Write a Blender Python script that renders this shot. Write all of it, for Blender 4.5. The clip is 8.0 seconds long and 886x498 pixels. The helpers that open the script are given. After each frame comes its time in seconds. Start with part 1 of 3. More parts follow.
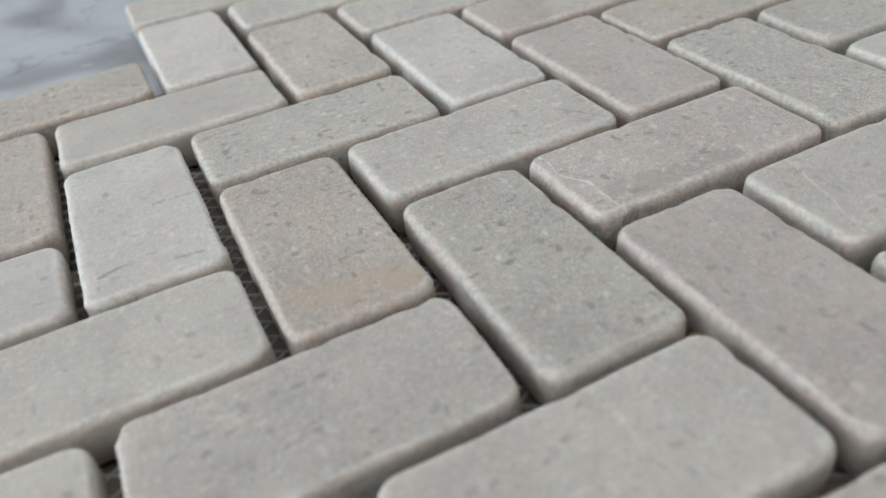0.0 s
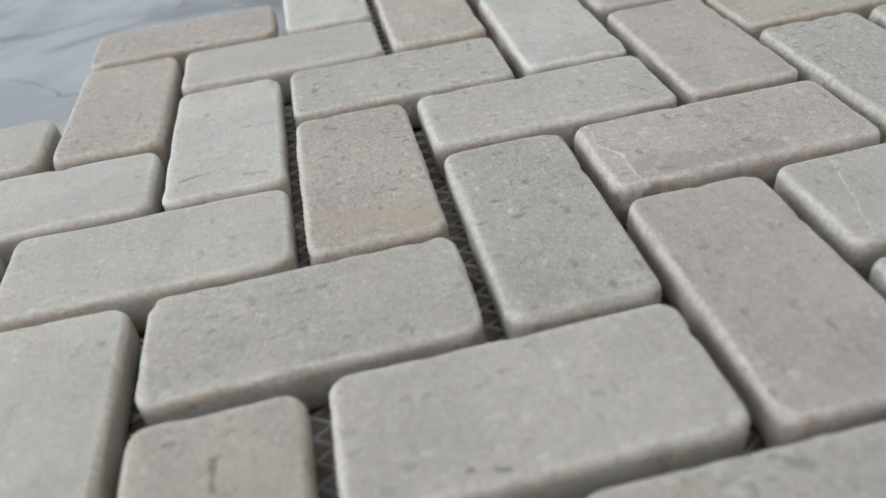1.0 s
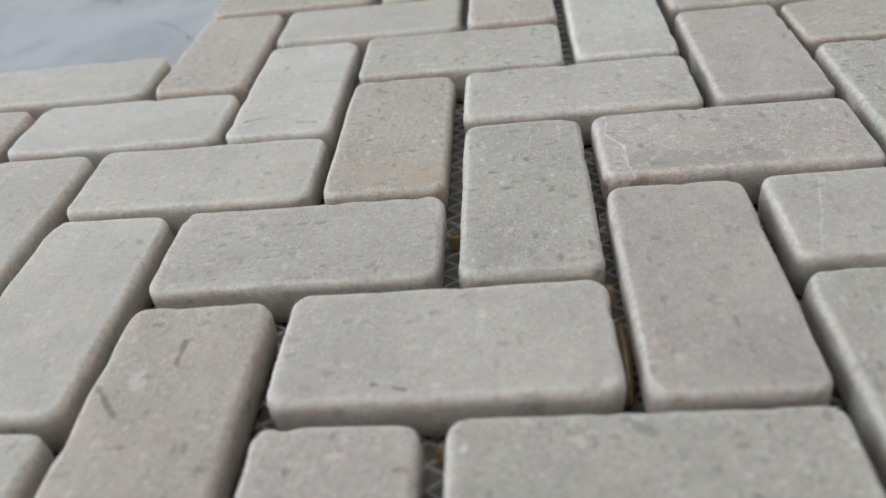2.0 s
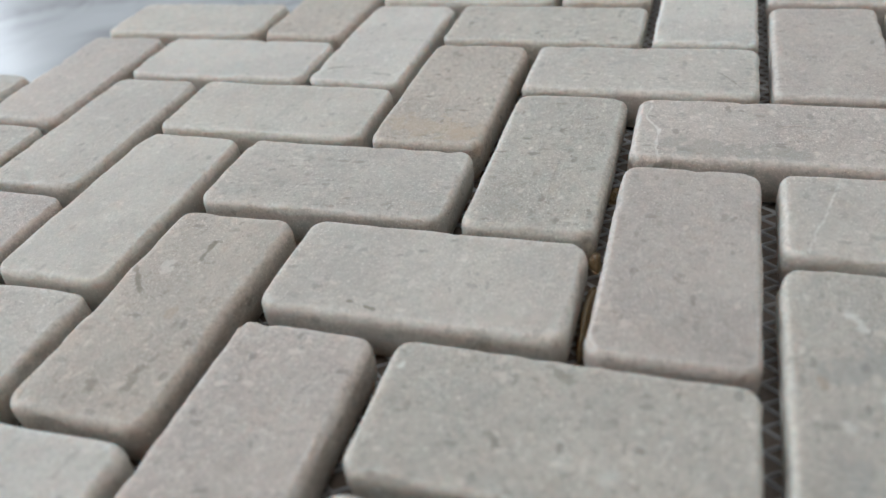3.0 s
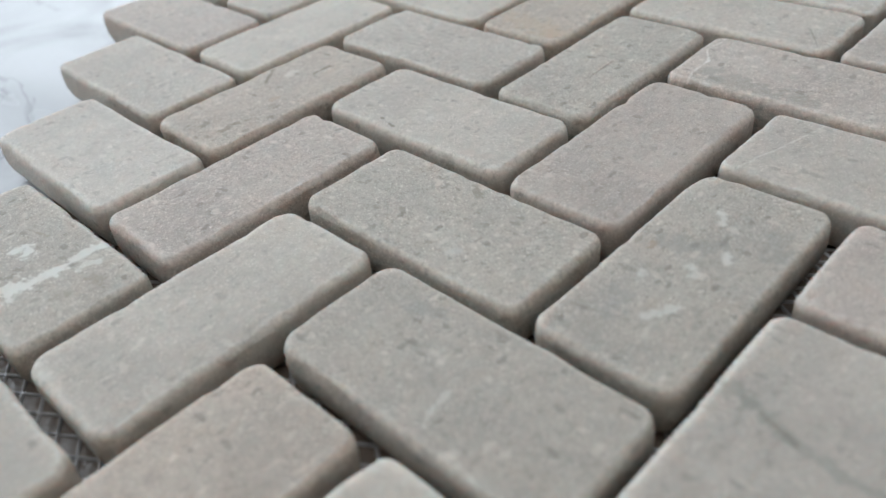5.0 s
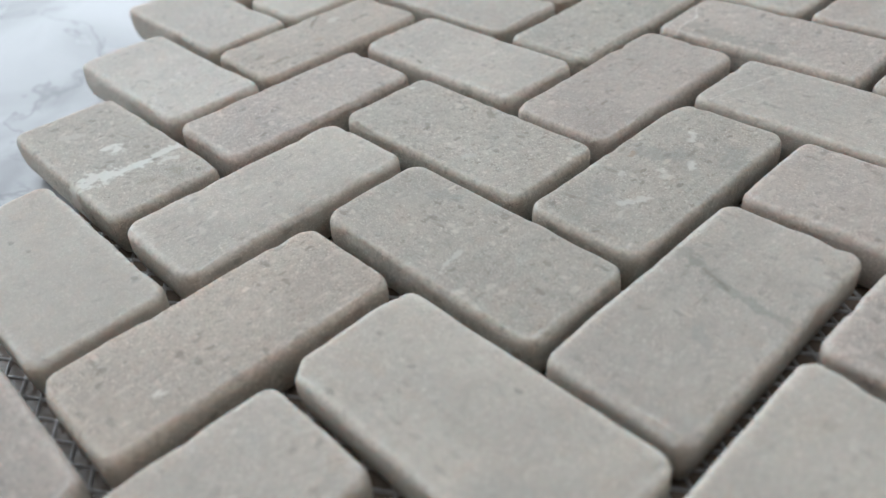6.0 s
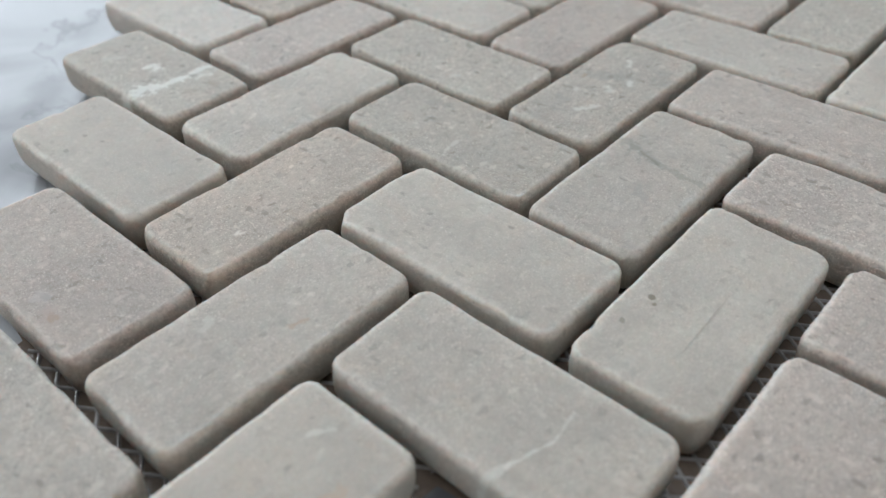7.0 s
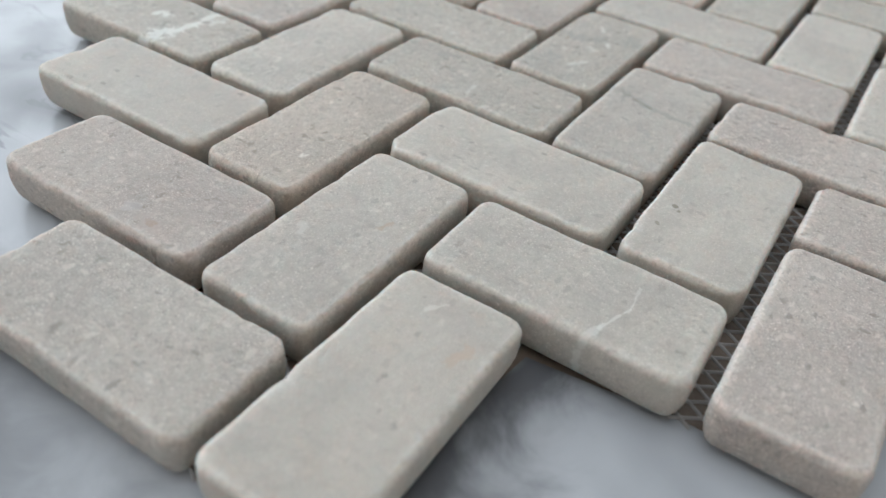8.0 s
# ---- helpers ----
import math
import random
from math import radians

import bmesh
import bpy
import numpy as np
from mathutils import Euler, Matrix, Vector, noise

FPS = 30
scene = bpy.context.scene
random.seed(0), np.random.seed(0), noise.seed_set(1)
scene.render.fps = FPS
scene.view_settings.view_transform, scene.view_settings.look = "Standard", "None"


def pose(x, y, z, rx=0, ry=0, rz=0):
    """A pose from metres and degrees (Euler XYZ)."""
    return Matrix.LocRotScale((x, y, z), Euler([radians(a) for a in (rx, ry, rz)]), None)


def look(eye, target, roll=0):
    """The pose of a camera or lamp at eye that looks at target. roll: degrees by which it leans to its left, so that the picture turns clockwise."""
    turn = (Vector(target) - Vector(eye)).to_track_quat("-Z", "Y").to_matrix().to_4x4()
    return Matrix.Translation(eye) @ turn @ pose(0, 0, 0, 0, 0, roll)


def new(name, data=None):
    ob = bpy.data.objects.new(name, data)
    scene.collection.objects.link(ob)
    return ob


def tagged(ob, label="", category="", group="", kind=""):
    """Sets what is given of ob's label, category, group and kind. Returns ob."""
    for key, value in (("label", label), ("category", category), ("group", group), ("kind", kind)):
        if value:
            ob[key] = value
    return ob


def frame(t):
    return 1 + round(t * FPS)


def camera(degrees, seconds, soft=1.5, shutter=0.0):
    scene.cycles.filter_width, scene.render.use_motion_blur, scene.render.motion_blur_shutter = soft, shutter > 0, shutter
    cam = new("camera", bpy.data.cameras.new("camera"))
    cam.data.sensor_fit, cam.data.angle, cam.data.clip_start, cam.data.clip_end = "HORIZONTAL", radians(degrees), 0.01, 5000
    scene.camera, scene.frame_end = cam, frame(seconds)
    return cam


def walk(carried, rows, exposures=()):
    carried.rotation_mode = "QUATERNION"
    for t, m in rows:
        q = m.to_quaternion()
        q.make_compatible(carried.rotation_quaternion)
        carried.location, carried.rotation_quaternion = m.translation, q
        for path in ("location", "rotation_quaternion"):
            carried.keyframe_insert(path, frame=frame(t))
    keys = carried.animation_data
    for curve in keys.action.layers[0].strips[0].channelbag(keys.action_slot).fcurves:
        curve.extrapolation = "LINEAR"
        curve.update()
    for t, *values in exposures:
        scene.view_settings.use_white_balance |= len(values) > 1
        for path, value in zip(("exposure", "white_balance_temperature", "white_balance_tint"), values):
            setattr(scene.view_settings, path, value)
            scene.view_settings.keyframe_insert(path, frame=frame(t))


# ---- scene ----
# Sizes: one pitch of the herringbone (a stone's width and its joint) is an inch.
PITCH = 0.0254
TABLE = 0.75            # height of the marble counter
THICK = 0.0094          # thickness of a stone
DATUM = TABLE + 0.0089  # height from which the camera's path is told

cam = camera(58.56, 8.0)
cam.data.dof.use_dof, cam.data.dof.focus_distance, cam.data.dof.aperture_fstop = True, 0.146, 17
# seconds; eye, and a point that it looks at, in pitches from the pattern's origin; roll
PATH = [
    (0, (-1.295, 3.717, 2.920), (-0.420, 5.966, 1.137), -8.02),
    (0.5, (-0.911, 3.318, 2.962), (-0.342, 5.655, 1.168), -8.37),
    (1, (-0.562, 2.995, 2.927), (-0.298, 5.385, 1.132), -8.45),
    (1.5, (-0.060, 2.652, 3.002), (-0.105, 5.056, 1.207), -8.31),
    (1.7, (0.149, 2.520, 3.024), (0.002, 4.919, 1.228), -8.10),
    (2.8, (1.366, 2.071, 3.082), (0.587, 4.350, 1.294), -7.75),
    (3, (1.523, 2.043, 3.035), (0.644, 4.282, 1.243), -7.43),
    (3.5, (2.009, 1.907, 3.012), (0.867, 4.027, 1.222), -7.16),
    (4, (2.603, 1.866, 3.008), (1.210, 3.830, 1.218), -7.15),
    (4.5, (3.319, 1.840, 3.016), (1.701, 3.613, 1.216), -7.27),
    (4.7, (3.659, 1.771, 3.014), (1.953, 3.458, 1.214), -7.43),
    (5.8, (4.830, 1.019, 3.084), (3.026, 2.537, 1.229), -5.98),
    (6, (4.959, 0.757, 3.159), (3.172, 2.302, 1.310), -5.42),
    (6.5, (5.384, -0.026, 3.349), (3.676, 1.576, 1.473), -3.74),
    (7, (5.702, -0.796, 3.492), (4.145, 0.917, 1.583), -1.06),
    (7.5, (5.644, -1.763, 3.541), (4.296, 0.119, 1.633), 3.07),
    (8, (5.144, -2.419, 3.349), (4.011, -0.360, 1.484), 6.98),
]


def on_sheet(p):
    return (p[0] * PITCH, p[1] * PITCH, DATUM + p[2] * PITCH)


EXPOSURES = [(0.0, -0.04), (3.5, -0.02), (4.5, -0.05), (6.0, -0.03), (7.0, -0.04), (8.0, 0.09)]
walk(cam, [(t, look(on_sheet(eye), on_sheet(target), roll)) for t, eye, target, roll in PATH], EXPOSURES)

# ---- light: an overcast sky through an unseen window, and an added overhead fill lamp ----
world = bpy.data.worlds.new("overcast_sky")
scene.world = world
world.use_nodes = True
sky = world.node_tree.nodes.new("ShaderNodeTexSky")
sky.sky_type, sky.sun_disc, sky.sun_elevation, sky.sun_rotation = "NISHITA", False, radians(35), radians(-20)
world.node_tree.nodes["Background"].inputs["Strength"].default_value = 0.12
world.node_tree.links.new(sky.outputs[0], world.node_tree.nodes["Background"].inputs["Color"])


def area_lamp(name, place, target, width, height, watts, colour):
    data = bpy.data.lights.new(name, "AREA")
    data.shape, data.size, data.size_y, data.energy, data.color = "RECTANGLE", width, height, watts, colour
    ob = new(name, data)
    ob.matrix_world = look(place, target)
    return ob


# room: x from -1.5 to 2.0, y from -1.9 to 2.4, 2.6 high; a window in the wall at x = -1.5 and a ceiling opening for the
# fill lamp
X0, X1, Y0, Y1, HIGH = -1.5, 2.0, -1.9, 2.4, 2.6
WY0, WY1, WZ0, WZ1 = -0.9, 1.5, 1.0, 2.4
# ceiling opening for the fill lamp
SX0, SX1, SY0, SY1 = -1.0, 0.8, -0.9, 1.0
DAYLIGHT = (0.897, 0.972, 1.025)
area_lamp("west_window_daylight", (X0 - 0.05, (WY0 + WY1) / 2, (WZ0 + WZ1) / 2), (0, (WY0 + WY1) / 2, (WZ0 + WZ1) / 2), WY1 - WY0 - 0.04, WZ1 - WZ0 - 0.04, 32.0, DAYLIGHT)
# added soft lamp above the counter, not a known source
area_lamp("overhead_fill_lamp", ((SX0 + SX1) / 2, (SY0 + SY1) / 2, HIGH + 0.05), ((SX0 + SX1) / 2, (SY0 + SY1) / 2 + 0.001, 0), SX1 - SX0 - 0.04, SY1 - SY0 - 0.04, 15.5, DAYLIGHT)


# ---- materials ----
def material(name, rough=0.6, colour=(0.5, 0.5, 0.5)):
    mat = bpy.data.materials.new(name)
    mat.use_nodes = True
    shader = mat.node_tree.nodes["Principled BSDF"]
    shader.inputs["Base Color"].default_value = (*colour, 1)
    shader.inputs["Roughness"].default_value = rough
    return mat, mat.node_tree, shader


class Net:
    """Short ways to put nodes together."""

    def __init__(self, tree):
        self.tree = tree

    def add(self, kind, **settings):
        node = self.tree.nodes.new(kind)
        for key, value in settings.items():
            if key == "operation":
                node.operation = value
            elif key == "blend_type":
                node.data_type, node.blend_type = "RGBA", value
            elif key == "feature":
                node.feature = value
        return node

    def link(self, a, b):
        self.tree.links.new(a, b)

    def put(self, socket, value):
        if isinstance(value, (int, float, tuple)):
            socket.default_value = value
        else:
            self.link(value, socket)

    def calc(self, op, a, b=0.0, c=0.0):
        node = self.add("ShaderNodeMath", operation=op)
        for socket, value in zip(node.inputs, (a, b, c)):
            self.put(socket, value)
        return node.outputs[0]

    def vec(self, op, a, b=(0, 0, 0)):
        node = self.add("ShaderNodeVectorMath", operation=op)
        self.put(node.inputs[0], a)
        self.put(node.inputs[1], b)
        return node.outputs[0]

    def noise(self, where, scale, detail=4.0, rough=0.55, distort=0.0):
        node = self.add("ShaderNodeTexNoise")
        self.put(node.inputs["Vector"], where)
        for key, value in (("Scale", scale), ("Detail", detail), ("Roughness", rough), ("Distortion", distort)):
            node.inputs[key].default_value = value
        return node.outputs["Fac"]

    def cells(self, where, scale, feature="F1", jitter=1.0):
        node = self.add("ShaderNodeTexVoronoi", feature=feature)
        self.put(node.inputs["Vector"], where)
        node.inputs["Scale"].default_value = scale
        node.inputs["Randomness"].default_value = jitter
        return node.outputs["Distance"]

    def span(self, value, a, b, low=0.0, high=1.0):
        node = self.add("ShaderNodeMapRange")
        node.interpolation_type = "SMOOTHSTEP"
        self.put(node.inputs[0], value)
        for socket, v in zip(list(node.inputs)[1:5], (a, b, low, high)):
            socket.default_value = v
        return node.outputs[0]

    def mix(self, amount, a, b, how="MIX"):
        node = self.add("ShaderNodeMix", blend_type=how)
        self.put(node.inputs[0], amount)
        for socket, value in ((node.inputs[6], a), (node.inputs[7], b)):
            self.put(socket, (*value, 1) if isinstance(value, tuple) and len(value) == 3 else value)
        return node.outputs[2]

    def bump(self, height, strength, distance, under=None):
        node = self.add("ShaderNodeBump")
        self.put(node.inputs["Height"], height)
        node.inputs["Strength"].default_value, node.inputs["Distance"].default_value = strength, distance
        if under is not None:
            self.link(under, node.inputs["Normal"])
        return node.outputs[0]


def limestone(name, marks=()):
    """Tumbled cream limestone. Every stone shifts the pattern by its own chance and takes its tint from its own colour.
    marks: (x0, y0, x1, y1, half width, waviness, colour, strength), in millimetres on the stone's face."""
    mat, tree, shader = material(name)
    n = Net(tree)
    place = n.add("ShaderNodeTexCoord").outputs["Object"]
    info = n.add("ShaderNodeObjectInfo")
    chance = n.add("ShaderNodeCombineXYZ")
    n.link(n.calc("MULTIPLY", info.outputs["Random"], 7.0), chance.inputs[0])
    n.link(n.calc("MULTIPLY", info.outputs["Random"], 3.1), chance.inputs[1])
    n.link(n.calc("MULTIPLY", info.outputs["Random"], 1.7), chance.inputs[2])
    mm = n.vec("ADD", n.vec("SCALE", place), chance.outputs[0])
    mm.node.inputs[0].links[0].from_node.inputs["Scale"].default_value = 1000.0
    local = mm.node.inputs[0].links[0].from_socket
    far = n.vec("ADD", local, n.vec("SCALE", chance.outputs[0]))
    far.node.inputs[1].links[0].from_node.inputs["Scale"].default_value = 60.0

    clouds = n.noise(far, 0.05, 2.0, 0.5, 0.5)
    patches = n.noise(n.vec("ADD", far, (31, 17, 5)), 0.17, 4.0, 0.6, 0.6)
    grain = n.noise(far, 0.85, 6.0, 0.72)
    fine = n.noise(far, 3.4, 4.0, 0.75)
    sand = n.noise(n.vec("ADD", far, (13, 71, 9)), 1.9, 3.0, 0.6)
    speck = n.noise(n.vec("ADD", far, (41, 23, 3)), 3.1, 2.0, 0.5)
    tone = n.mix(n.span(clouds, 0.34, 0.66), (0.475, 0.436, 0.390), (0.54, 0.494, 0.438))
    tone = n.mix(n.span(patches, 0.53, 0.72, 0.0, 0.4), tone, (0.545, 0.458, 0.381))
    tone = n.mix(n.span(patches, 0.47, 0.30, 0.0, 0.42), tone, (0.40, 0.37, 0.328))
    much = n.calc("MULTIPLY", info.outputs["Alpha"], n.span(patches, 0.34, 0.56, 0.7, 1.25))
    tone = n.mix(n.calc("MULTIPLY", much, n.span(grain, 0.50, 0.68, 0.0, 0.55)), tone, (0.66, 0.611, 0.554))
    tone = n.mix(n.calc("MULTIPLY", much, n.span(grain, 0.48, 0.32, 0.0, 0.61)), tone, (0.33, 0.3, 0.266))
    tone = n.mix(n.calc("MULTIPLY", much, n.span(sand, 0.62, 0.68, 0.0, 0.80)), tone, (0.75, 0.699, 0.637))
    tone = n.mix(n.calc("MULTIPLY", much, n.span(sand, 0.36, 0.31, 0.0, 0.55)), tone, (0.31, 0.283, 0.25))
    # pale specks, brightened so that the grain's sparkle is held in colour
    tone = n.mix(n.calc("MULTIPLY", much, n.span(speck, 0.625, 0.67, 0.0, 0.8)), tone, (0.84, 0.79, 0.73))
    tone = n.mix(n.calc("MULTIPLY", much, n.span(speck, 0.34, 0.30, 0.0, 0.55)), tone, (0.28, 0.254, 0.222))
    tone = n.mix(n.calc("MULTIPLY", much, n.span(fine, 0.53, 0.70, 0.0, 0.55)), tone, (0.7, 0.65, 0.585))
    tone = n.mix(n.calc("MULTIPLY", much, n.span(fine, 0.47, 0.30, 0.0, 0.50)), tone, (0.31, 0.286, 0.251))
    # pale fossil crumbs and dark flecks
    crumbs = n.cells(n.vec("MULTIPLY", far, (0.20, 0.30, 0.25)), 1.0)
    warp = n.calc("ADD", crumbs, n.calc("MULTIPLY", n.calc("SUBTRACT", grain, 0.5), 0.75))
    tone = n.mix(n.calc("MULTIPLY", n.span(warp, 0.16, 0.07), n.calc("MULTIPLY", much, n.span(clouds, 0.40, 0.58, 0.15, 0.75))), tone, (0.75, 0.694, 0.627))
    fleck = n.calc("ADD", n.cells(n.vec("MULTIPLY", n.vec("ADD", far, (7.7, 3.3, 0)), (0.12, 0.25, 0.2)), 1.0), n.calc("MULTIPLY", n.calc("SUBTRACT", n.noise(far, 0.6, 5.0), 0.5), 0.6))
    tone = n.mix(n.calc("MULTIPLY", n.span(fleck, 0.15, 0.05, 0.0, 0.6), n.span(n.noise(n.vec("ADD", far, (20, 8, 4)), 0.07), 0.46, 0.58)), tone, (0.285, 0.258, 0.225))
    # broken shells, lying in two directions, some pale and some dark
    for stretch, shift in (((0.30, 0.62, 0.5), (11, 5, 2)), ((0.55, 0.27, 0.5), (2, 19, 7))):
        shells = n.add("ShaderNodeTexVoronoi")
        bent = n.vec("ADD", far, n.vec("SCALE", n.add("ShaderNodeTexNoise").outputs["Color"]))
        bent.node.inputs[1].links[0].from_node.inputs["Scale"].default_value = 2.4
        swirl = bent.node.inputs[1].links[0].from_node.inputs[0].links[0].from_node
        n.link(far, swirl.inputs["Vector"])
        swirl.inputs["Scale"].default_value = 0.2
        n.link(n.vec("MULTIPLY", n.vec("ADD", bent, shift), stretch), shells.inputs["Vector"])
        shells.inputs["Scale"].default_value = 1.0
        pick = n.add("ShaderNodeSeparateColor")
        n.link(shells.outputs["Color"], pick.inputs[0])
        shape = n.span(n.calc("ADD", shells.outputs["Distance"], n.calc("MULTIPLY", n.calc("SUBTRACT", sand, 0.5), 0.5)), 0.36, 0.26)
        tone = n.mix(n.calc("MULTIPLY", shape, n.calc("MULTIPLY", much, n.span(pick.outputs[0], 0.80, 0.95, 0.0, 0.6))), tone, (0.3, 0.271, 0.238))
        tone = n.mix(n.calc("MULTIPLY", shape, n.calc("MULTIPLY", much, n.span(pick.outputs[1], 0.84, 0.97, 0.0, 0.6))), tone, (0.7, 0.645, 0.58))
    # hairline cracks, on a few stones only
    web = n.cells(n.vec("MULTIPLY", far, (0.03, 0.045, 0.04)), 1.0, "DISTANCE_TO_EDGE")
    crack = n.calc("ADD", web, n.calc("MULTIPLY", n.calc("SUBTRACT", n.noise(far, 0.16, 3.0), 0.5), 0.10))
    line = n.calc("MULTIPLY", n.span(n.calc("ABSOLUTE", crack), 0.008, 0.0), n.span(n.noise(n.vec("ADD", far, (90, 2, 4)), 0.05), 0.62, 0.70))
    tone = n.mix(n.calc("MULTIPLY", line, 0.05), tone, (0.3, 0.276, 0.261))
    # pits
    pits = n.cells(n.vec("ADD", far, (3, 9, 1)), 0.33)
    pit = n.calc("MULTIPLY", n.span(n.calc("ADD", pits, n.calc("MULTIPLY", n.calc("SUBTRACT", fine, 0.5), 0.12)), 0.10, 0.04), n.span(n.noise(n.vec("ADD", far, (5, 50, 4)), 0.10), 0.56, 0.64))
    tone = n.mix(n.calc("MULTIPLY", pit, 0.55), tone, (0.25, 0.227, 0.209))
    # marks of this stone alone
    split = n.add("ShaderNodeSeparateXYZ")
    n.link(local, split.inputs[0])
    ragged_noise = n.noise(n.vec("ADD", far, (2, 4, 60)), 0.55, 3.0, 0.55)
    for x0, y0, x1, y1, half, wave, colour, strength in marks:
        long = math.hypot(x1 - x0, y1 - y0)
        ux, uy = (x1 - x0) / long, (y1 - y0) / long
        dx, dy = n.calc("SUBTRACT", split.outputs[0], x0), n.calc("SUBTRACT", split.outputs[1], y0)
        along = n.calc("ADD", n.calc("MULTIPLY", dx, ux), n.calc("MULTIPLY", dy, uy))
        across = n.calc("SUBTRACT", n.calc("MULTIPLY", dx, -uy), n.calc("MULTIPLY", dy, -ux))
        bend = n.calc("MULTIPLY", n.calc("SUBTRACT", n.noise(far, 0.30, 4.0), 0.5), wave * 2)
        off = n.calc("ABSOLUTE", n.calc("ADD", across, bend))
        over = n.calc("MAXIMUM", n.calc("SUBTRACT", n.calc("ABSOLUTE", n.calc("SUBTRACT", along, long / 2)), long / 2), 0.0)
        gap = n.calc("SQRT", n.calc("ADD", n.calc("MULTIPLY", off, off), n.calc("MULTIPLY", over, over)))
        ragged = n.calc("ADD", n.calc("MULTIPLY", n.calc("SUBTRACT", ragged_noise, 0.5), half * 4.5), n.calc("MULTIPLY", n.calc("SUBTRACT", grain, 0.5), half * 0.9))
        tone = n.mix(n.span(n.calc("ADD", gap, ragged), half * 1.2, half * 0.5, 0.0, strength), tone, colour)
    # arrises worn pale by tumbling, with the rim's sheen painted into the same tone
    worn = n.add("ShaderNodeAttribute")
    worn.attribute_name = "rubbed_sheen"
    tone = n.mix(n.calc("MULTIPLY", worn.outputs["Fac"], n.span(grain, 0.34, 0.60, 0.15, 0.50)), tone, (0.76, 0.715, 0.66))
    tone = n.mix(1.0, tone, info.outputs["Color"], "MULTIPLY")
    n.link(tone, shader.inputs["Base Color"])
    n.link(n.span(grain, 0.3, 0.7, 0.66, 0.5), shader.inputs["Roughness"])
    shader.inputs["Specular IOR Level"].default_value = 0.12
    shader.inputs["Subsurface Weight"].default_value = 0.8
    shader.inputs["Subsurface Radius"].default_value = (1.0, 0.67, 0.56)
    shader.inputs["Subsurface Scale"].default_value = 0.0035
    relief = n.bump(patches, 0.35, 0.0006)
    relief = n.bump(grain, 0.7, 0.00028, relief)
    relief = n.bump(fine, 0.7, 0.00012, relief)
    relief = n.bump(n.calc("MULTIPLY", pit, -1.0), 0.7, 0.0004, relief)
    n.link(relief, shader.inputs["Normal"])
    return mat


def marble(veins_and_shade=()):
    """Polished white marble. veins_and_shade: (x0, y0, x1, y1, half width, strength) of smoky grey veining and painted
    soft shade, in millimetres.
    """
    mat, tree, shader = material("white_marble", 0.3)
    n = Net(tree)
    place = n.add("ShaderNodeTexCoord").outputs["Object"]
    clouds = n.noise(place, 9.0, 4.0, 0.55, 1.2)
    smoke = n.noise(n.vec("ADD", place, (4, 1, 0)), 15.0, 2.5, 0.5, 0.8)
    web = n.noise(n.vec("MULTIPLY", place, (1.0, 0.55, 1.0)), 9.0, 3.0, 0.5, 1.4)
    fleece = n.noise(n.vec("ADD", place, (1, 7, 0)), 60.0, 4.0, 0.6, 0.8)
    threads = n.noise(n.vec("MULTIPLY", n.vec("ADD", place, (3, 2, 0)), (0.6, 1.0, 1.0)), 14.0, 5.0, 0.55, 1.0)
    vein = n.span(n.calc("ABSOLUTE", n.calc("SUBTRACT", web, 0.5)), 0.05, 0.0)
    thread = n.span(n.calc("ABSOLUTE", n.calc("SUBTRACT", threads, 0.48)), 0.012, 0.0)
    tone = n.mix(n.span(clouds, 0.44, 0.68), (0.49, 0.495, 0.505), (0.38, 0.385, 0.395))
    tone = n.mix(n.calc("MULTIPLY", n.span(smoke, 0.50, 0.70, 0.0, 0.8), n.span(fleece, 0.3, 0.6, 0.6, 1.0)), tone, (0.24, 0.24, 0.245))
    tone = n.mix(n.calc("MULTIPLY", vein, n.span(smoke, 0.42, 0.62, 0.0, 0.5)), tone, (0.22, 0.22, 0.225))
    tone = n.mix(n.calc("MULTIPLY", thread, n.span(clouds, 0.42, 0.60, 0.0, 0.6)), tone, (0.18, 0.18, 0.185))
    split = n.add("ShaderNodeSeparateXYZ")
    n.link(place, split.inputs[0])
    for x0, y0, x1, y1, half, strength in veins_and_shade:
        long = math.hypot(x1 - x0, y1 - y0)
        ux, uy = (x1 - x0) / long, (y1 - y0) / long
        dx = n.calc("SUBTRACT", n.calc("MULTIPLY", split.outputs[0], 1000.0), x0)
        dy = n.calc("SUBTRACT", n.calc("MULTIPLY", split.outputs[1], 1000.0), y0)
        along = n.calc("ADD", n.calc("MULTIPLY", dx, ux), n.calc("MULTIPLY", dy, uy))
        across = n.calc("SUBTRACT", n.calc("MULTIPLY", dx, -uy), n.calc("MULTIPLY", dy, -ux))
        over = n.calc("MAXIMUM", n.calc("SUBTRACT", n.calc("ABSOLUTE", n.calc("SUBTRACT", along, long / 2)), long / 2), 0.0)
        gap = n.calc("SQRT", n.calc("ADD", n.calc("MULTIPLY", across, across), n.calc("MULTIPLY", over, over)))
        ragged = n.calc("MULTIPLY", n.calc("SUBTRACT", fleece, 0.5), half * 2.5)
        tone = n.mix(n.span(n.calc("ADD", gap, ragged), half * 1.5, 0.0, 0.0, strength), tone, (0.13, 0.13, 0.135))
    n.link(tone, shader.inputs["Base Color"])
    n.link(n.span(clouds, 0.3, 0.7, 0.20, 0.28), shader.inputs["Roughness"])
    shader.inputs["Specular IOR Level"].default_value = 0.18
    return mat


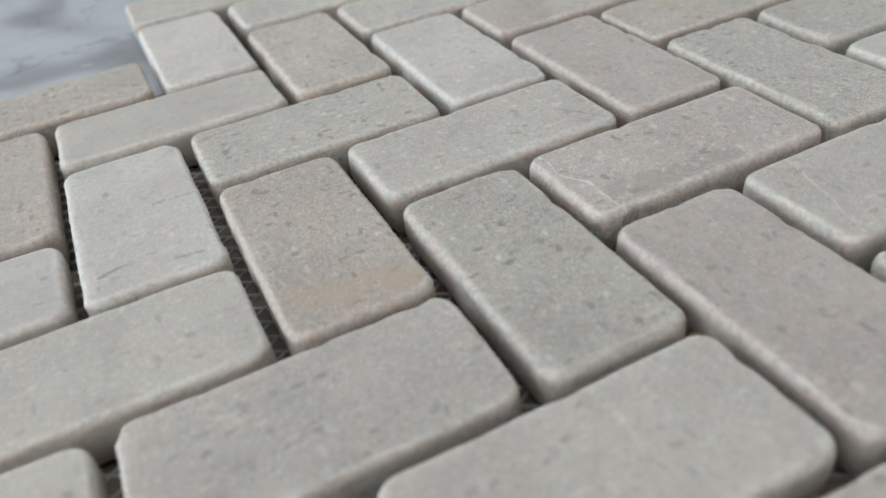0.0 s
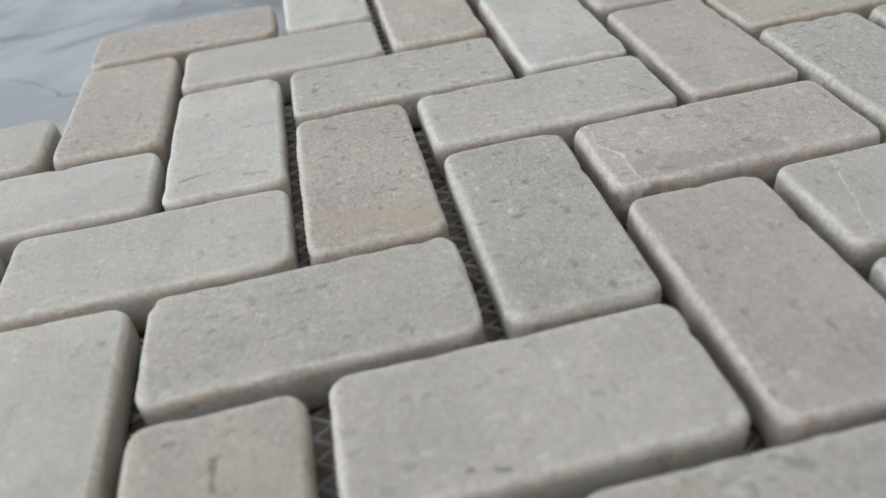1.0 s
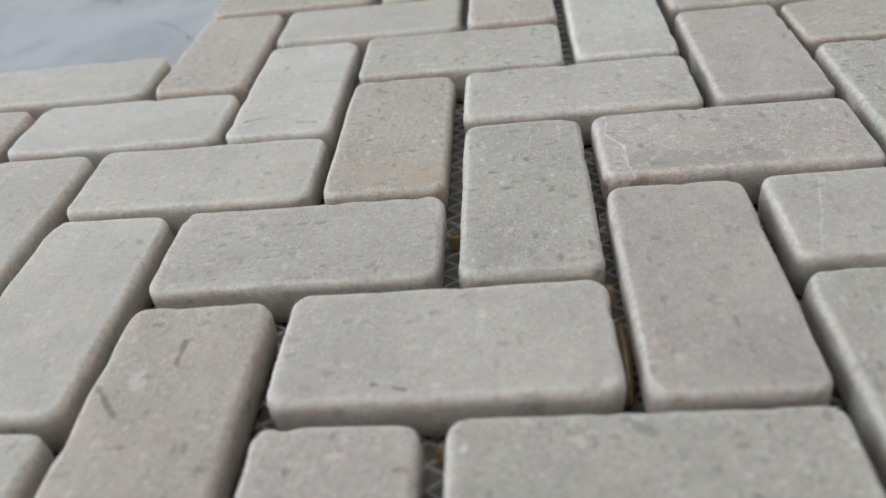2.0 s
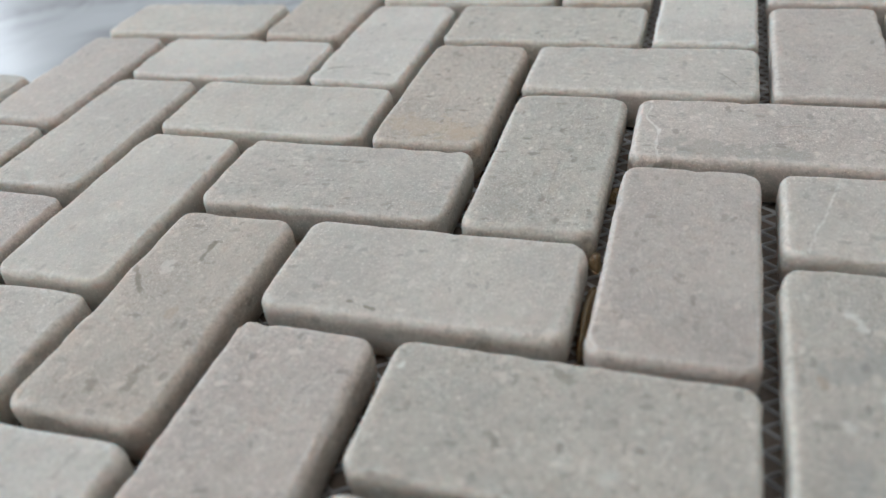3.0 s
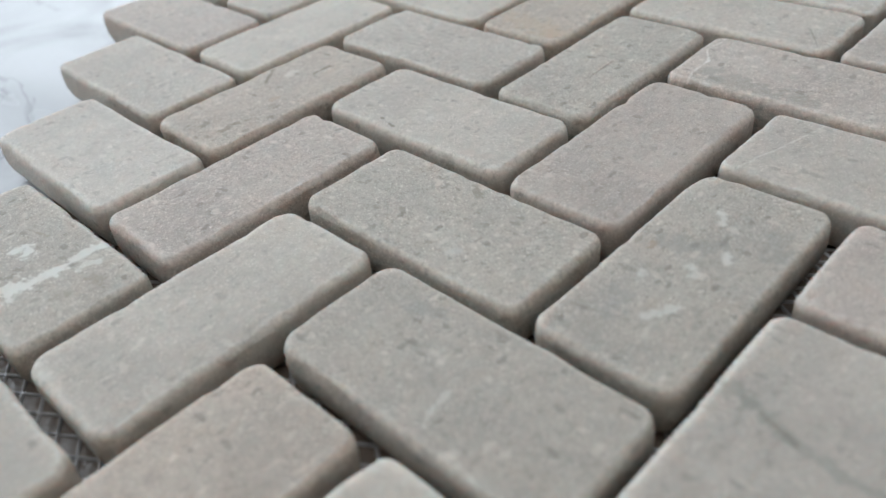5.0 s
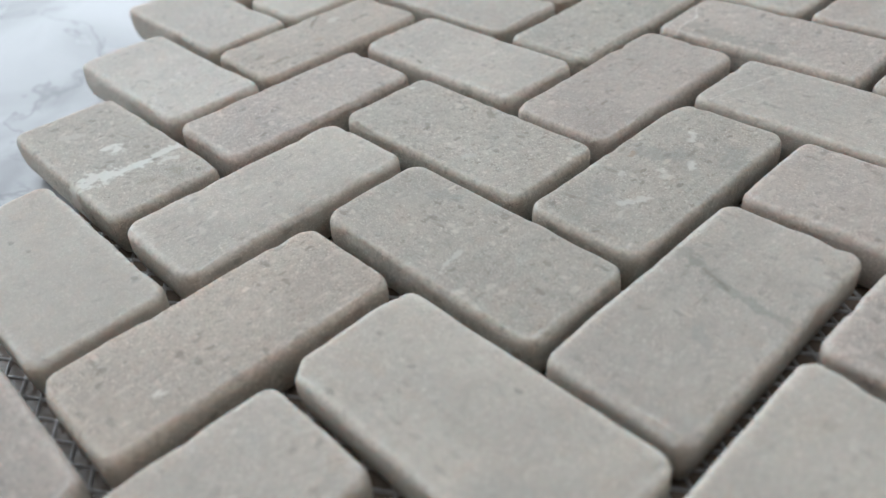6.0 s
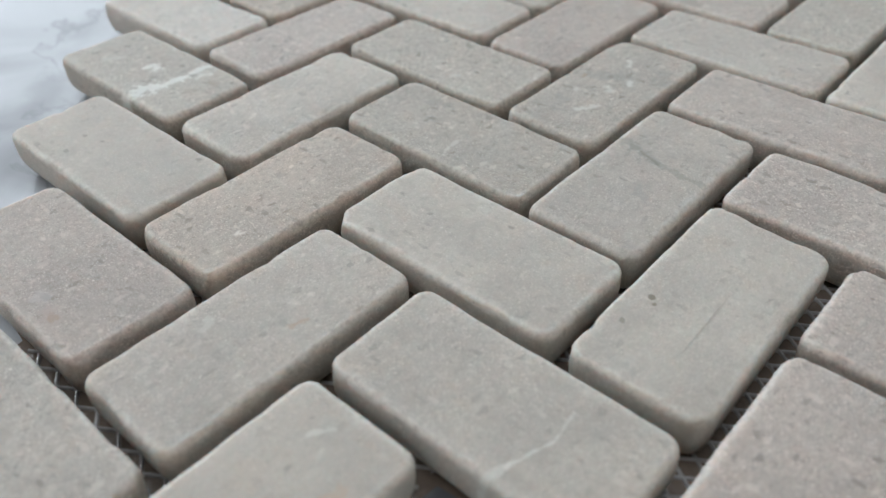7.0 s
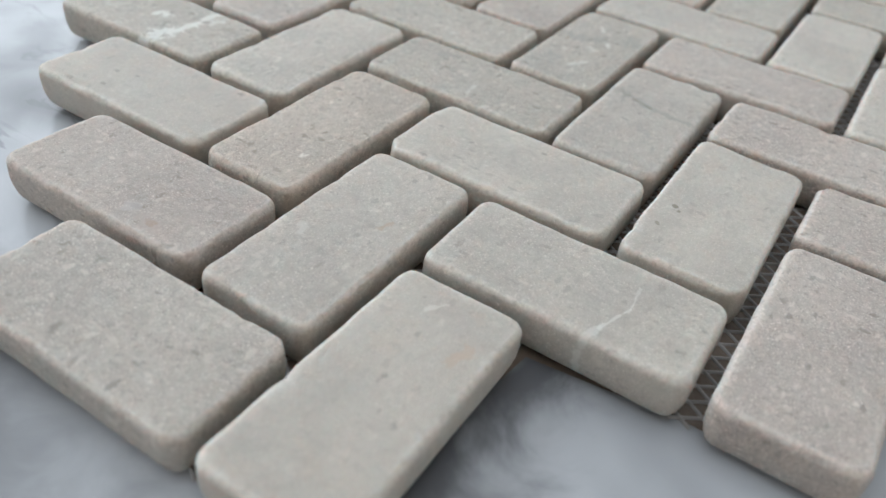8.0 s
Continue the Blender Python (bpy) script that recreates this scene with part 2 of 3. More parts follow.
def plaster(name, colour, rough=0.85):
    mat, tree, shader = material(name, rough)
    n = Net(tree)
    place = n.add("ShaderNodeTexCoord").outputs["Object"]
    n.link(n.mix(n.noise(place, 3.0), tuple(0.94 * c for c in colour), colour), shader.inputs["Base Color"])
    n.link(n.bump(n.noise(place, 120.0), 0.2, 0.001), shader.inputs["Normal"])
    return mat


def strand_material():
    mat, tree, shader = material("glass_fibre", 0.32)
    n = Net(tree)
    place = n.add("ShaderNodeTexCoord").outputs["Object"]
    n.link(n.mix(n.noise(place, 900.0), (0.30, 0.275, 0.255), (0.52, 0.49, 0.465)), shader.inputs["Base Color"])
    shader.inputs["Transmission Weight"].default_value = 0.2
    return mat


def glue_material():
    mat, tree, shader = material("clear_glue", 0.22)
    n = Net(tree)
    place = n.add("ShaderNodeTexCoord").outputs["Object"]
    n.link(n.mix(n.noise(place, 500.0), (0.13, 0.097, 0.073), (0.23, 0.175, 0.138)), shader.inputs["Base Color"])
    n.link(n.bump(n.noise(place, 700.0), 0.5, 0.0004), shader.inputs["Normal"])
    return mat


AMBER, amber_tree, amber_shader = material("amber_glue", 0.12, (0.72, 0.50, 0.27))
amber_shader.inputs["Transmission Weight"].default_value = 0.8
amber_shader.inputs["IOR"].default_value = 1.48
STONE = limestone("tumbled_limestone")
WHITE, DARK, SLATE = (0.78, 0.765, 0.72), (0.25, 0.225, 0.18), (0.34, 0.33, 0.29)
RUST, CLAY = (0.46, 0.36, 0.28), (0.52, 0.46, 0.41)
ASH, FAWN = (0.38, 0.365, 0.34), (0.40, 0.35, 0.29)
VEINED = limestone("limestone_with_calcite", (
    (7.0, -12.5, 8.4, -4.2, 2.5, 0.8, WHITE, 0.9), (8.4, -4.2, 10.2, 2.0, 1.5, 0.9, WHITE, 0.9), (10.2, 2.0, 9.3, 10.5, 1.2, 0.9, WHITE, 0.85), (12.6, 5.0, 13.2, 7.4, 0.9, 0.4, WHITE, 0.6), (-0.8, 0.3, 0.7, 1.2, 1.6, 0.3, WHITE, 0.9),
    (17.0, 5.0, 18.4, 5.6, 1.3, 0.4, FAWN, 0.6), (15.5, -1.2, 17.0, -0.6, 1.2, 0.4, FAWN, 0.5), (-6.0, 4.0, -1.0, 5.4, 0.35, 0.5, FAWN, 0.6), (-14.0, -4.0, -11.0, -1.0, 0.9, 1.5, (0.64, 0.61, 0.56), 0.6)))
STREAKED = limestone("limestone_with_streaks", (
    (10.7, -0.2, 15.4, 0.1, 0.5, 0.6, DARK, 0.75), (1.4, 5.6, 7.2, 10.3, 0.45, 0.5, DARK, 0.7), (-17.7, -5.1, -14.1, -4.8, 0.7, 0.6, DARK, 0.55), (-19.0, -0.2, -17.8, 0.4, 0.9, 0.5, DARK, 0.5),
    (-4.0, -3.2, -2.4, -2.6, 1.2, 0.8, RUST, 0.45), (7.2, 4.2, 8.6, 5.0, 1.0, 0.5, WHITE, 0.45)))
NICKED = limestone("limestone_with_crescent", ((1.6, -2.8, 2.0, -5.6, 0.45, 0.6, (0.66, 0.63, 0.58), 0.85), (2.0, -5.6, 3.0, -8.6, 0.4, 0.6, (0.66, 0.63, 0.58), 0.8), (-13.0, 6.0, -9.0, 7.0, 1.6, 1.2, ASH, 0.45)))
WHITE_LINE = limestone("limestone_with_white_line", ((5.8, -13.0, 8.1, -8.1, 0.7, 0.5, WHITE, 0.42), (8.1, -8.1, 10.3, -0.7, 0.32, 0.6, WHITE, 0.5), (10.3, -0.7, 9.8, 5.0, 0.22, 0.5, WHITE, 0.35)))
CRUMBLY = limestone("limestone_with_crumbs", (
    (11.8, 1.4, 15.0, 3.1, 0.7, 0.4, WHITE, 0.65), (-13.2, -0.4, -9.0, -3.2, 0.8, 0.8, WHITE, 0.6), (3.8, -4.0, 5.0, -2.8, 0.7, 0.4, WHITE, 0.7), (-1.6, -1.4, -0.4, -0.2, 0.9, 0.6, WHITE, 0.5), (-6.5, 4.5, -5.4, 5.0, 0.6, 0.4, WHITE, 0.5),
    (0.6, 6.8, 1.3, 7.5, 0.7, 0.4, RUST, 0.7), (2.5, 5.2, 5.5, 0.2, 2.2, 1.6, ASH, 0.5), (8.5, -8.8, 13.5, -6.8, 2.0, 1.6, ASH, 0.45), (-15.5, 3.2, -11.5, 5.2, 1.6, 1.4, (0.40, 0.385, 0.36), 0.45)))
BANDED = limestone("limestone_with_band", ((7.6, 12.0, 6.9, 7.0, 1.5, 0.5, SLATE, 0.5), (6.9, 7.0, 4.2, 0.9, 1.1, 0.5, SLATE, 0.55), (4.2, 0.9, 3.0, -11.0, 0.9, 0.5, SLATE, 0.55), (6.0, 5.0, 4.0, 0.0, 0.35, 0.4, DARK, 0.4), (-8.5, -4.0, -5.5, -1.0, 1.2, 1.0, ASH, 0.4)))
CRACKED = limestone("limestone_with_crack", (
    (-21.6, 12.0, -22.0, 2.6, 0.22, 0.8, WHITE, 0.6), (-22.0, 2.6, -19.2, -1.6, 0.22, 0.8, WHITE, 0.65), (-19.2, -1.6, -19.5, -8.1, 0.26, 0.8, WHITE, 0.7), (-19.5, -8.1, -18.4, -12.0, 0.22, 0.5, WHITE, 0.5),
    (-16.0, -7.6, 5.0, -8.6, 3.2, 2.0, SLATE, 0.5), (-19.2, -11.6, -16.6, -11.2, 0.35, 0.4, DARK, 0.75)))
SMUDGED = limestone("limestone_with_smudges", ((-2.0, 10.2, 0.8, 7.6, 0.8, 0.5, DARK, 0.5), (-7.8, -2.4, -6.4, -3.8, 0.8, 0.5, DARK, 0.45), (-22.1, 6.1, -21.5, 6.4, 0.75, 0.2, WHITE, 0.8), (7.0, -6.2, 8.4, -5.4, 0.8, 0.6, (0.62, 0.60, 0.56), 0.6)))
RUSTY = limestone("limestone_with_rust", ((10.0, -7.2, 13.5, -8.4, 1.4, 0.8, CLAY, 0.7), (12.0, -7.8, 12.8, -8.0, 0.7, 0.5, RUST, 0.6), (16.8, -12.0, 19.6, -9.6, 0.5, 0.6, DARK, 0.6), (6.8, -6.2, 7.8, -5.6, 0.8, 0.5, DARK, 0.5), (5.6, -7.0, 7.0, -6.0, 1.2, 0.6, (0.60, 0.58, 0.56), 0.5)))
PITTED = limestone("limestone_with_pits", ((-5.9, 7.1, -5.5, 7.1, 0.45, 0.2, DARK, 0.85), (-7.2, 5.8, -6.8, 5.8, 0.4, 0.2, DARK, 0.8), (-13.5, 8.0, -13.1, 8.0, 0.4, 0.2, DARK, 0.6)))
EDGE_WORN = limestone("limestone_with_worn_edge", ((-9.0, -8.4, -8.5, -8.5, 0.4, 0.3, DARK, 0.8), (-6.2, -9.2, -5.0, -9.4, 0.4, 0.3, DARK, 0.85), (10.8, -11.0, 13.4, -11.3, 0.4, 0.4, DARK, 0.6), (14.0, -9.0, 19.0, -7.5, 1.0, 1.0, (0.56, 0.48, 0.42), 0.4)))
SPOTTED = limestone("limestone_with_white_spot", ((-13.1, -4.5, -12.5, -4.3, 0.9, 0.2, WHITE, 0.85), (3.0, 4.0, 4.0, 4.5, 0.8, 0.4, (0.40, 0.36, 0.33), 0.5)))
HAIRLINE = limestone("limestone_with_hairline", ((-14.6, 12.0, -17.0, 3.0, 0.2, 0.8, WHITE, 0.35), (-17.0, 3.0, -20.8, -10.5, 0.2, 0.8, WHITE, 0.35)))
SCORED = limestone("limestone_with_score", ((16.6, -1.4, 21.4, -8.8, 0.22, 0.3, DARK, 0.5), (-6.5, 1.5, -4.5, 2.5, 0.9, 0.6, ASH, 0.45)))
CLAYEY = limestone("limestone_with_clay_stain", ((-16.6, 7.5, -18.6, -8.0, 3.6, 2.2, (0.55, 0.45, 0.34), 0.45), (-20.5, -9.0, -18.5, -6.5, 1.6, 1.0, (0.55, 0.44, 0.34), 0.45)))
CREASED = limestone("limestone_with_creases", ((-17.0, 8.4, -16.0, 4.2, 0.4, 0.7, DARK, 0.65), (-18.8, -4.0, -19.4, -8.0, 0.4, 0.7, DARK, 0.5), (1.0, -3.0, 0.5, -10.5, 0.35, 0.7, DARK, 0.4), (5.0, -8.0, 11.0, -9.0, 2.5, 1.5, CLAY, 0.5)))
RUST_FLECKED = limestone("limestone_with_rust_fleck", ((3.2, -4.9, 5.8, -5.5, 0.6, 0.5, (0.50, 0.38, 0.29), 0.6), (-6.0, 5.0, -4.0, 6.0, 0.7, 0.6, (0.66, 0.63, 0.58), 0.5)))
RUST_ENDED = limestone("limestone_with_rust_patch", ((10.0, -5.8, 12.6, -6.8, 1.3, 0.9, (0.54, 0.42, 0.33), 0.55), (16.8, 2.8, 19.4, 1.0, 0.5, 0.7, (0.68, 0.65, 0.60), 0.6)))
# shade along the sheet's edge is painted in here, with one grey vein cloud
MARBLE = marble(((102, 28, 98, 0, 11, 1.0), (20, -22, 70, -48, 18, 0.55), (-32, 30, -24, 20, 6, 0.45), (-60, 52, -50, 44, 6, 0.4), (-90, 82, -80, 72, 6, 0.35), (-34, 346, -28, 334, 8, 0.25)))
PALE_PAINT = plaster("pale_wall_paint", (0.82, 0.79, 0.75))
WALL_PAINT = plaster("wall_paint", (0.78, 0.76, 0.735))
CEILING_PAINT = plaster("ceiling_paint", (0.76, 0.75, 0.73))
FLOOR_TILE = plaster("floor_screed", (0.36, 0.34, 0.32), 0.6)
FIBRE = strand_material()
GLUE = glue_material()


# ---- mesh helpers ----
def mesh_of(name, verts, faces, mat, smooth=False):
    data = bpy.data.meshes.new(name)
    data.from_pydata(verts, [], faces)
    data.materials.append(mat)
    if smooth:
        data.polygons.foreach_set("use_smooth", [True] * len(data.polygons))
    data.update()
    return data


def slab(name, low, high, mat, bevel=0.0):
    """A block between two corners, with its edges rounded off."""
    bm = bmesh.new()
    bmesh.ops.create_cube(bm, size=1.0)
    for v in bm.verts:
        v.co = Vector([(a + b) / 2 + c * (b - a) for a, b, c in zip(low, high, v.co)])
    if bevel:
        bmesh.ops.bevel(bm, geom=bm.edges[:], offset=bevel, segments=3, profile=0.5, affect="EDGES")
    data = bpy.data.meshes.new(name)
    bm.to_mesh(data)
    bm.free()
    data.materials.append(mat)
    return new(name, data)


# ---- the room that closes the place ----
tagged(slab("floor", (X0 - 0.1, Y0 - 0.1, -0.1), (X1 + 0.1, Y1 + 0.1, 0), FLOOR_TILE), "plain grey screed floor of the room", "floor", kind="structure")
# ceiling left open where the added fill lamp shines in
ceiling = tagged(new("ceiling"), "plain white painted ceiling with an opening for a fill lamp", "ceiling", kind="structure")
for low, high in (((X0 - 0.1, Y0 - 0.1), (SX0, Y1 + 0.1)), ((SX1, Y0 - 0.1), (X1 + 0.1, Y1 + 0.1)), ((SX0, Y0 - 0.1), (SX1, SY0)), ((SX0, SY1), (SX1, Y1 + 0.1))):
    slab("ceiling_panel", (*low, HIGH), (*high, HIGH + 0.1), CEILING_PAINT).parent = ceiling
tagged(slab("wall_south", (X0, Y0 - 0.1, 0), (X1, Y0, HIGH), WALL_PAINT), "plain pale painted wall of the room", "wall", kind="structure")
tagged(slab("wall_north", (X0, Y1, 0), (X1, Y1 + 0.1, HIGH), WALL_PAINT), "plain pale painted end wall of the room", "wall", kind="structure")
# unseen wall, painted paler to bounce light onto the stones' +x sides
tagged(slab("wall_east", (X1, Y0 - 0.1, 0), (X1 + 0.1, Y1 + 0.1, HIGH), PALE_PAINT), "plain off-white painted wall of the room", "wall", kind="structure")
wall = tagged(new("wall_west"), "pale painted side wall with a wide window", "wall", kind="structure")
for low, high in (((X0 - 0.1, Y0 - 0.1, 0), (X0, Y1 + 0.1, WZ0)), ((X0 - 0.1, Y0 - 0.1, WZ1), (X0, Y1 + 0.1, HIGH)), ((X0 - 0.1, Y0 - 0.1, WZ0), (X0, WY0, WZ1)), ((X0 - 0.1, WY1, WZ0), (X0, Y1 + 0.1, WZ1))):
    slab("wall_panel", low, high, WALL_PAINT).parent = wall

# ---- counter with its marble top ----
tagged(slab("counter_base", (-0.72, -0.47, 0), (0.78, 0.77, TABLE - 0.02), WALL_PAINT), "plain painted base below the marble counter", "counter", kind="structure")
tagged(slab("countertop", (-0.75, -0.5, TABLE - 0.02), (0.81, 0.8, TABLE), MARBLE, 0.002), "polished white marble countertop with soft grey veins", "countertop", kind="structure")


# ---- the mosaic sheet ----
def outline(a, b, rc, inset):
    """A rounded oblong of half sizes a and b, corner radius rc, drawn in by inset; always the same count of points."""
    a, b, r = a - inset, b - inset, max(rc - inset, 0.00025)
    r = min(r, a, b)
    pts = []
    for cx, cy, start, run in ((a - r, b - r, 0, (-1, 0)), (-(a - r), b - r, 90, (0, -1)), (-(a - r), -(b - r), 180, (1, 0)), (a - r, -(b - r), 270, (0, 1))):
        for k in range(8):
            w = radians(start + 90 * k / 7)
            pts.append((cx + r * math.cos(w), cy + r * math.sin(w), math.cos(w), math.sin(w)))
        length, steps = (2 * (a - r), 20) if run[0] else (2 * (b - r), 9)
        w = radians(start + 90)
        x, y = pts[-1][:2]
        for k in range(1, steps):
            pts.append((x + run[0] * length * k / steps, y + run[1] * length * k / steps, math.cos(w), math.sin(w)))
    return pts


def ease(v):
    v = min(1.0, max(0.0, v))
    return v * v * (3 - 2 * v)


def stone_mesh(a, b, seed, stepped=0.0):
    """One tumbled stone, its long side along x, standing on z = 0: worn arrises, uneven faces, small chips.
    stepped: metres by which part of one end has broken back."""
    rng = random.Random(seed)
    rc, r, drop = rng.uniform(0.0026, 0.0034), rng.uniform(0.0010, 0.0015), rng.uniform(0.0015, 0.0022)
    off = Vector((rng.uniform(0, 50), rng.uniform(0, 50), rng.uniform(0, 50)))
    rings = [(0.0021, 0.0, 0.0, 0.0), (0.0012, 0.0006, 0.0, 0.2), (0.0006, 0.0017, 0.0, 0.3), (0.0001, 0.0036, 0.0, 0.3), (-0.00005, 0.0054, 0.0, 0.5), (0.0, THICK - drop, 0.0, 0.9)]
    for k in range(1, 8):
        w = radians(90 * k / 7)
        rings.append((r * (1 - math.cos(w)), THICK - drop + drop * math.sin(w), math.sin(w), 1.0))
    for extra, edge in ((0.0006, 0.8), (0.0014, 0.5), (0.0026, 0.3), (0.0042, 0.2), (0.0062, 0.2), (0.0084, 0.2)):
        rings.append((r + extra, THICK, 1.0, edge))
    verts, faces = [], []
    for inset, z, up, edge in rings:
        for x, y, nx, ny in outline(a, b, rc, inset):
            p, flat = Vector((x, y, z)), math.sqrt(max(0.0, 1 - up * up))
            normal = Vector((nx * flat, ny * flat, up))
            swell = 0.00019 * noise.noise(p * 110 + off) + 0.00008 * noise.noise(p * 420 + off)
            chip = max(0.0, noise.noise(p * 260 - off) - 0.26) * 0.0011 + max(0.0, noise.noise(p * 800 + off * 2) - 0.30) * 0.0008
            if z > 0.0005:
                p += normal * (swell * (0.6 + 0.6 * edge)) - normal * chip * (edge if 0.5 < edge else 0.0)
            if stepped:
                p.x -= stepped * ease((p.x - a + 0.007) / 0.006) * ease((0.0062 - p.y) / 0.0028)
            verts.append(p)
    count = len(verts) // len(rings)
    for k in range(len(rings) - 1):
        for m in range(count):
            q = (m + 1) % count
            faces.append((k * count + m, k * count + q, (k + 1) * count + q, (k + 1) * count + m))
    faces.append(tuple(range(count))[::-1])
    top = (len(rings) - 1) * count
    faces.append(tuple(range(top, top + count)))
    return verts, faces


# ring by ring, how much pale wear and painted sheen the arris takes
RUBBED_SHEEN = [w for w in (0, 0, 0, 0, 0, 0.1, 0.3, 0.6, 0.9, 1, 1, 0.8, 0.5, 0.15, 0, 0, 0, 0, 0) for _ in range(len(outline(0.02, 0.01, 0.003, 0)))]
sheet = tagged(new("mosaic_sheet"), "herringbone mosaic sheet of tumbled cream limestone on white marble", "mosaic")
sheet.location = (0, 0, TABLE)
cells = set()
drift = random.Random(11)
# tints, and how freely the stone is speckled
GREY, PINK, WARM, PALE, PLAIN = (0.942, 0.937, 0.912, 1.0), (0.99, 0.95, 0.938, 0.8), (0.968, 0.924, 0.885, 0.95), (1.16, 1.165, 1.165, 0.4), (1.01, 1.0, 0.985, 0.75)
PALE_CREAM = (1.07, 1.065, 1.045, 0.45)


def lay(i, j, dx=0.0, dy=0.0, turn=0.0, tint=PLAIN, mat=STONE, longer=0.0, wider=0.0, stepped=0.0, label=""):
    """One stone of the pattern: along x where i + j divides by four, else along y. dx, dy, longer and wider in millimetres, turn in degrees."""
    along = (i + j) % 4 == 0
    cells.update({(i, j), (i + 1, j) if along else (i, j + 1)})
    a, b = 0.02418 + longer / 2000 + drift.uniform(-0.0002, 0.0002), 0.01155 + wider / 2000 + drift.uniform(-0.0002, 0.0002)
    verts, faces = stone_mesh(a, b, 100 * i + j, stepped)
    data = mesh_of("stone", verts, faces, mat, True)
    rubbed_sheen = data.attributes.new("rubbed_sheen", "FLOAT", "POINT")
    rubbed_sheen.data.foreach_set("value", RUBBED_SHEEN)
    ob = new("stone", data)
    x, y = (i + 1, j + 0.5) if along else (i + 0.5, j + 1)
    ob.parent = sheet
    ob.matrix_basis = pose(x * PITCH + dx / 1000, y * PITCH + dy / 1000, 0.0009 + drift.uniform(-0.0001, 0.0001), drift.uniform(-0.3, 0.3), drift.uniform(-0.3, 0.3), turn + (0 if along else 90))
    shade = drift.uniform(0.96, 1.04)
    ob.color = (*(c * shade for c in tint[:3]), min(1.0, max(0.15, tint[3] + drift.uniform(-0.2, 0.2))))
    if label:
        tagged(ob, label)
    return ob


# stones with a look or a shift of their own; the rest of the pattern follows below
lay(-2, 2, -0.2, -0.2, tint=GREY, mat=VEINED, label="grey-beige stone with a white calcite splash")
lay(-3, 3, 0.3, 0.2, tint=PALE)
lay(-1, 1, 0.3, -0.2, 0.2, tint=PALE_CREAM)
lay(0, 0, 0.2, 0.0, tint=PINK, mat=RUSTY, label="beige stone with a rusty stain and a dark crease")
lay(-4, 4, -0.2, 0.6, -0.6)
lay(-2, 4, 0.0, -0.4, wider=-0.6, tint=WARM, mat=STREAKED, label="tan stone with dark fossil streaks")
lay(-1, 3, -0.2, 0.0, wider=-0.6, tint=PINK)
lay(1, 1, -0.2, 0.0, wider=-0.6, tint=WARM, mat=SPOTTED)
lay(0, 2, -0.3, 0.1, wider=-0.4, tint=PALE_CREAM)
lay(2, 0, 0.0, 0.0, wider=-0.4, mat=RUST_FLECKED, label="beige stone with a small rusty fleck")
lay(3, -1, 0.0, 0.0, wider=-0.2, tint=PALE_CREAM, mat=RUST_ENDED, label="pale cream stone with a faint rust patch")
lay(1, -1, 0.0, 0.0)
lay(-1, 5, 0.3, 0.5, mat=EDGE_WORN)
lay(-2, 6, 0.2, 0.3)
lay(0, 4, -0.1, 0.0, tint=GREY, mat=SMUDGED)
lay(1, 3, -0.2, 0.5, tint=GREY, mat=NICKED)
lay(2, 2, -0.2, 0.3, tint=PALE_CREAM)
lay(3, 1, -0.2, 0.0, tint=PALE_CREAM, mat=WHITE_LINE, label="beige stone crossed by a white vein")
lay(0, 6, 0.4, 0.1, tint=GREY)
lay(1, 5, 0.0, -0.4, tint=PINK)
lay(2, 4, -0.2, 0.0, tint=GREY, mat=CRUMBLY)
lay(3, 3, -0.4, -0.1, mat=BANDED, label="beige stone with a dark grey band")
lay(4, 2, 0.0, 0.5, 0.3, tint=PALE_CREAM, mat=PITTED, longer=0.6, stepped=0.0011, label="pale cream stone with a stepped worn end")
lay(5, 1, 0.3, -0.4, tint=PINK)
lay(1, 7, 0.2, 0.2, tint=PINK, mat=CRACKED, label="pinkish stone with a grey cracked end")
lay(0, 8, 0.1, 0.0, mat=SCORED)
lay(-1, 9, -0.3, -0.4, tint=GREY)
lay(-1, 7, -0.2, -0.4, tint=WARM, mat=CLAYEY, label="cream stone with a faint clay-coloured stain")
lay(-2, 8, -0.3, -0.6, tint=PALE, mat=CREASED)
lay(-2, 10, -0.2, -0.4, tint=PALE_CREAM)
lay(2, 6, 0.6, 0.0, mat=HAIRLINE)
lay(3, 5, -0.2, 0.3, tint=PINK)
lay(0, 10, -0.3, -0.2, tint=WARM)
lay(-1, 11, 0.0, -0.2, tint=PALE)
lay(1, 9, 0.0, 0.0, tint=PALE)
lay(2, 8, 0.3, 0.0, tint=PINK)
lay(-3, 11, -0.1, -0.3, tint=WARM)
lay(-3, 9, 0.1, -0.3, tint=WARM)
lay(-4, 8, 0.0, 0.0, tint=PALE)
lay(-3, 7, 0.0, 0.1, tint=PALE_CREAM)
lay(-5, 9, 0.0, 0.0, tint=PALE_CREAM)
lay(-3, 5, 0.0, 0.2, tint=PALE_CREAM)
lay(-4, 6, 0.0, 0.0, tint=PLAIN)
lay(-5, 5, 0.1, 0.0, tint=PINK)
lay(3, 7, 0.0, 0.0, tint=GREY)
lay(5, 3, 0.2, 0.0, tint=PINK)
lay(4, 4, 0.1, 0.1, tint=PINK)
# the gloss on stones (5, 5) and (6, 4) is put into a paler tint
lay(5, 5, 0.1, 0.0, tint=PALE_CREAM)
lay(6, 4, 0.2, 0.0, tint=PALE)
lay(4, 6, 0.0, 0.0, tint=PALE_CREAM)
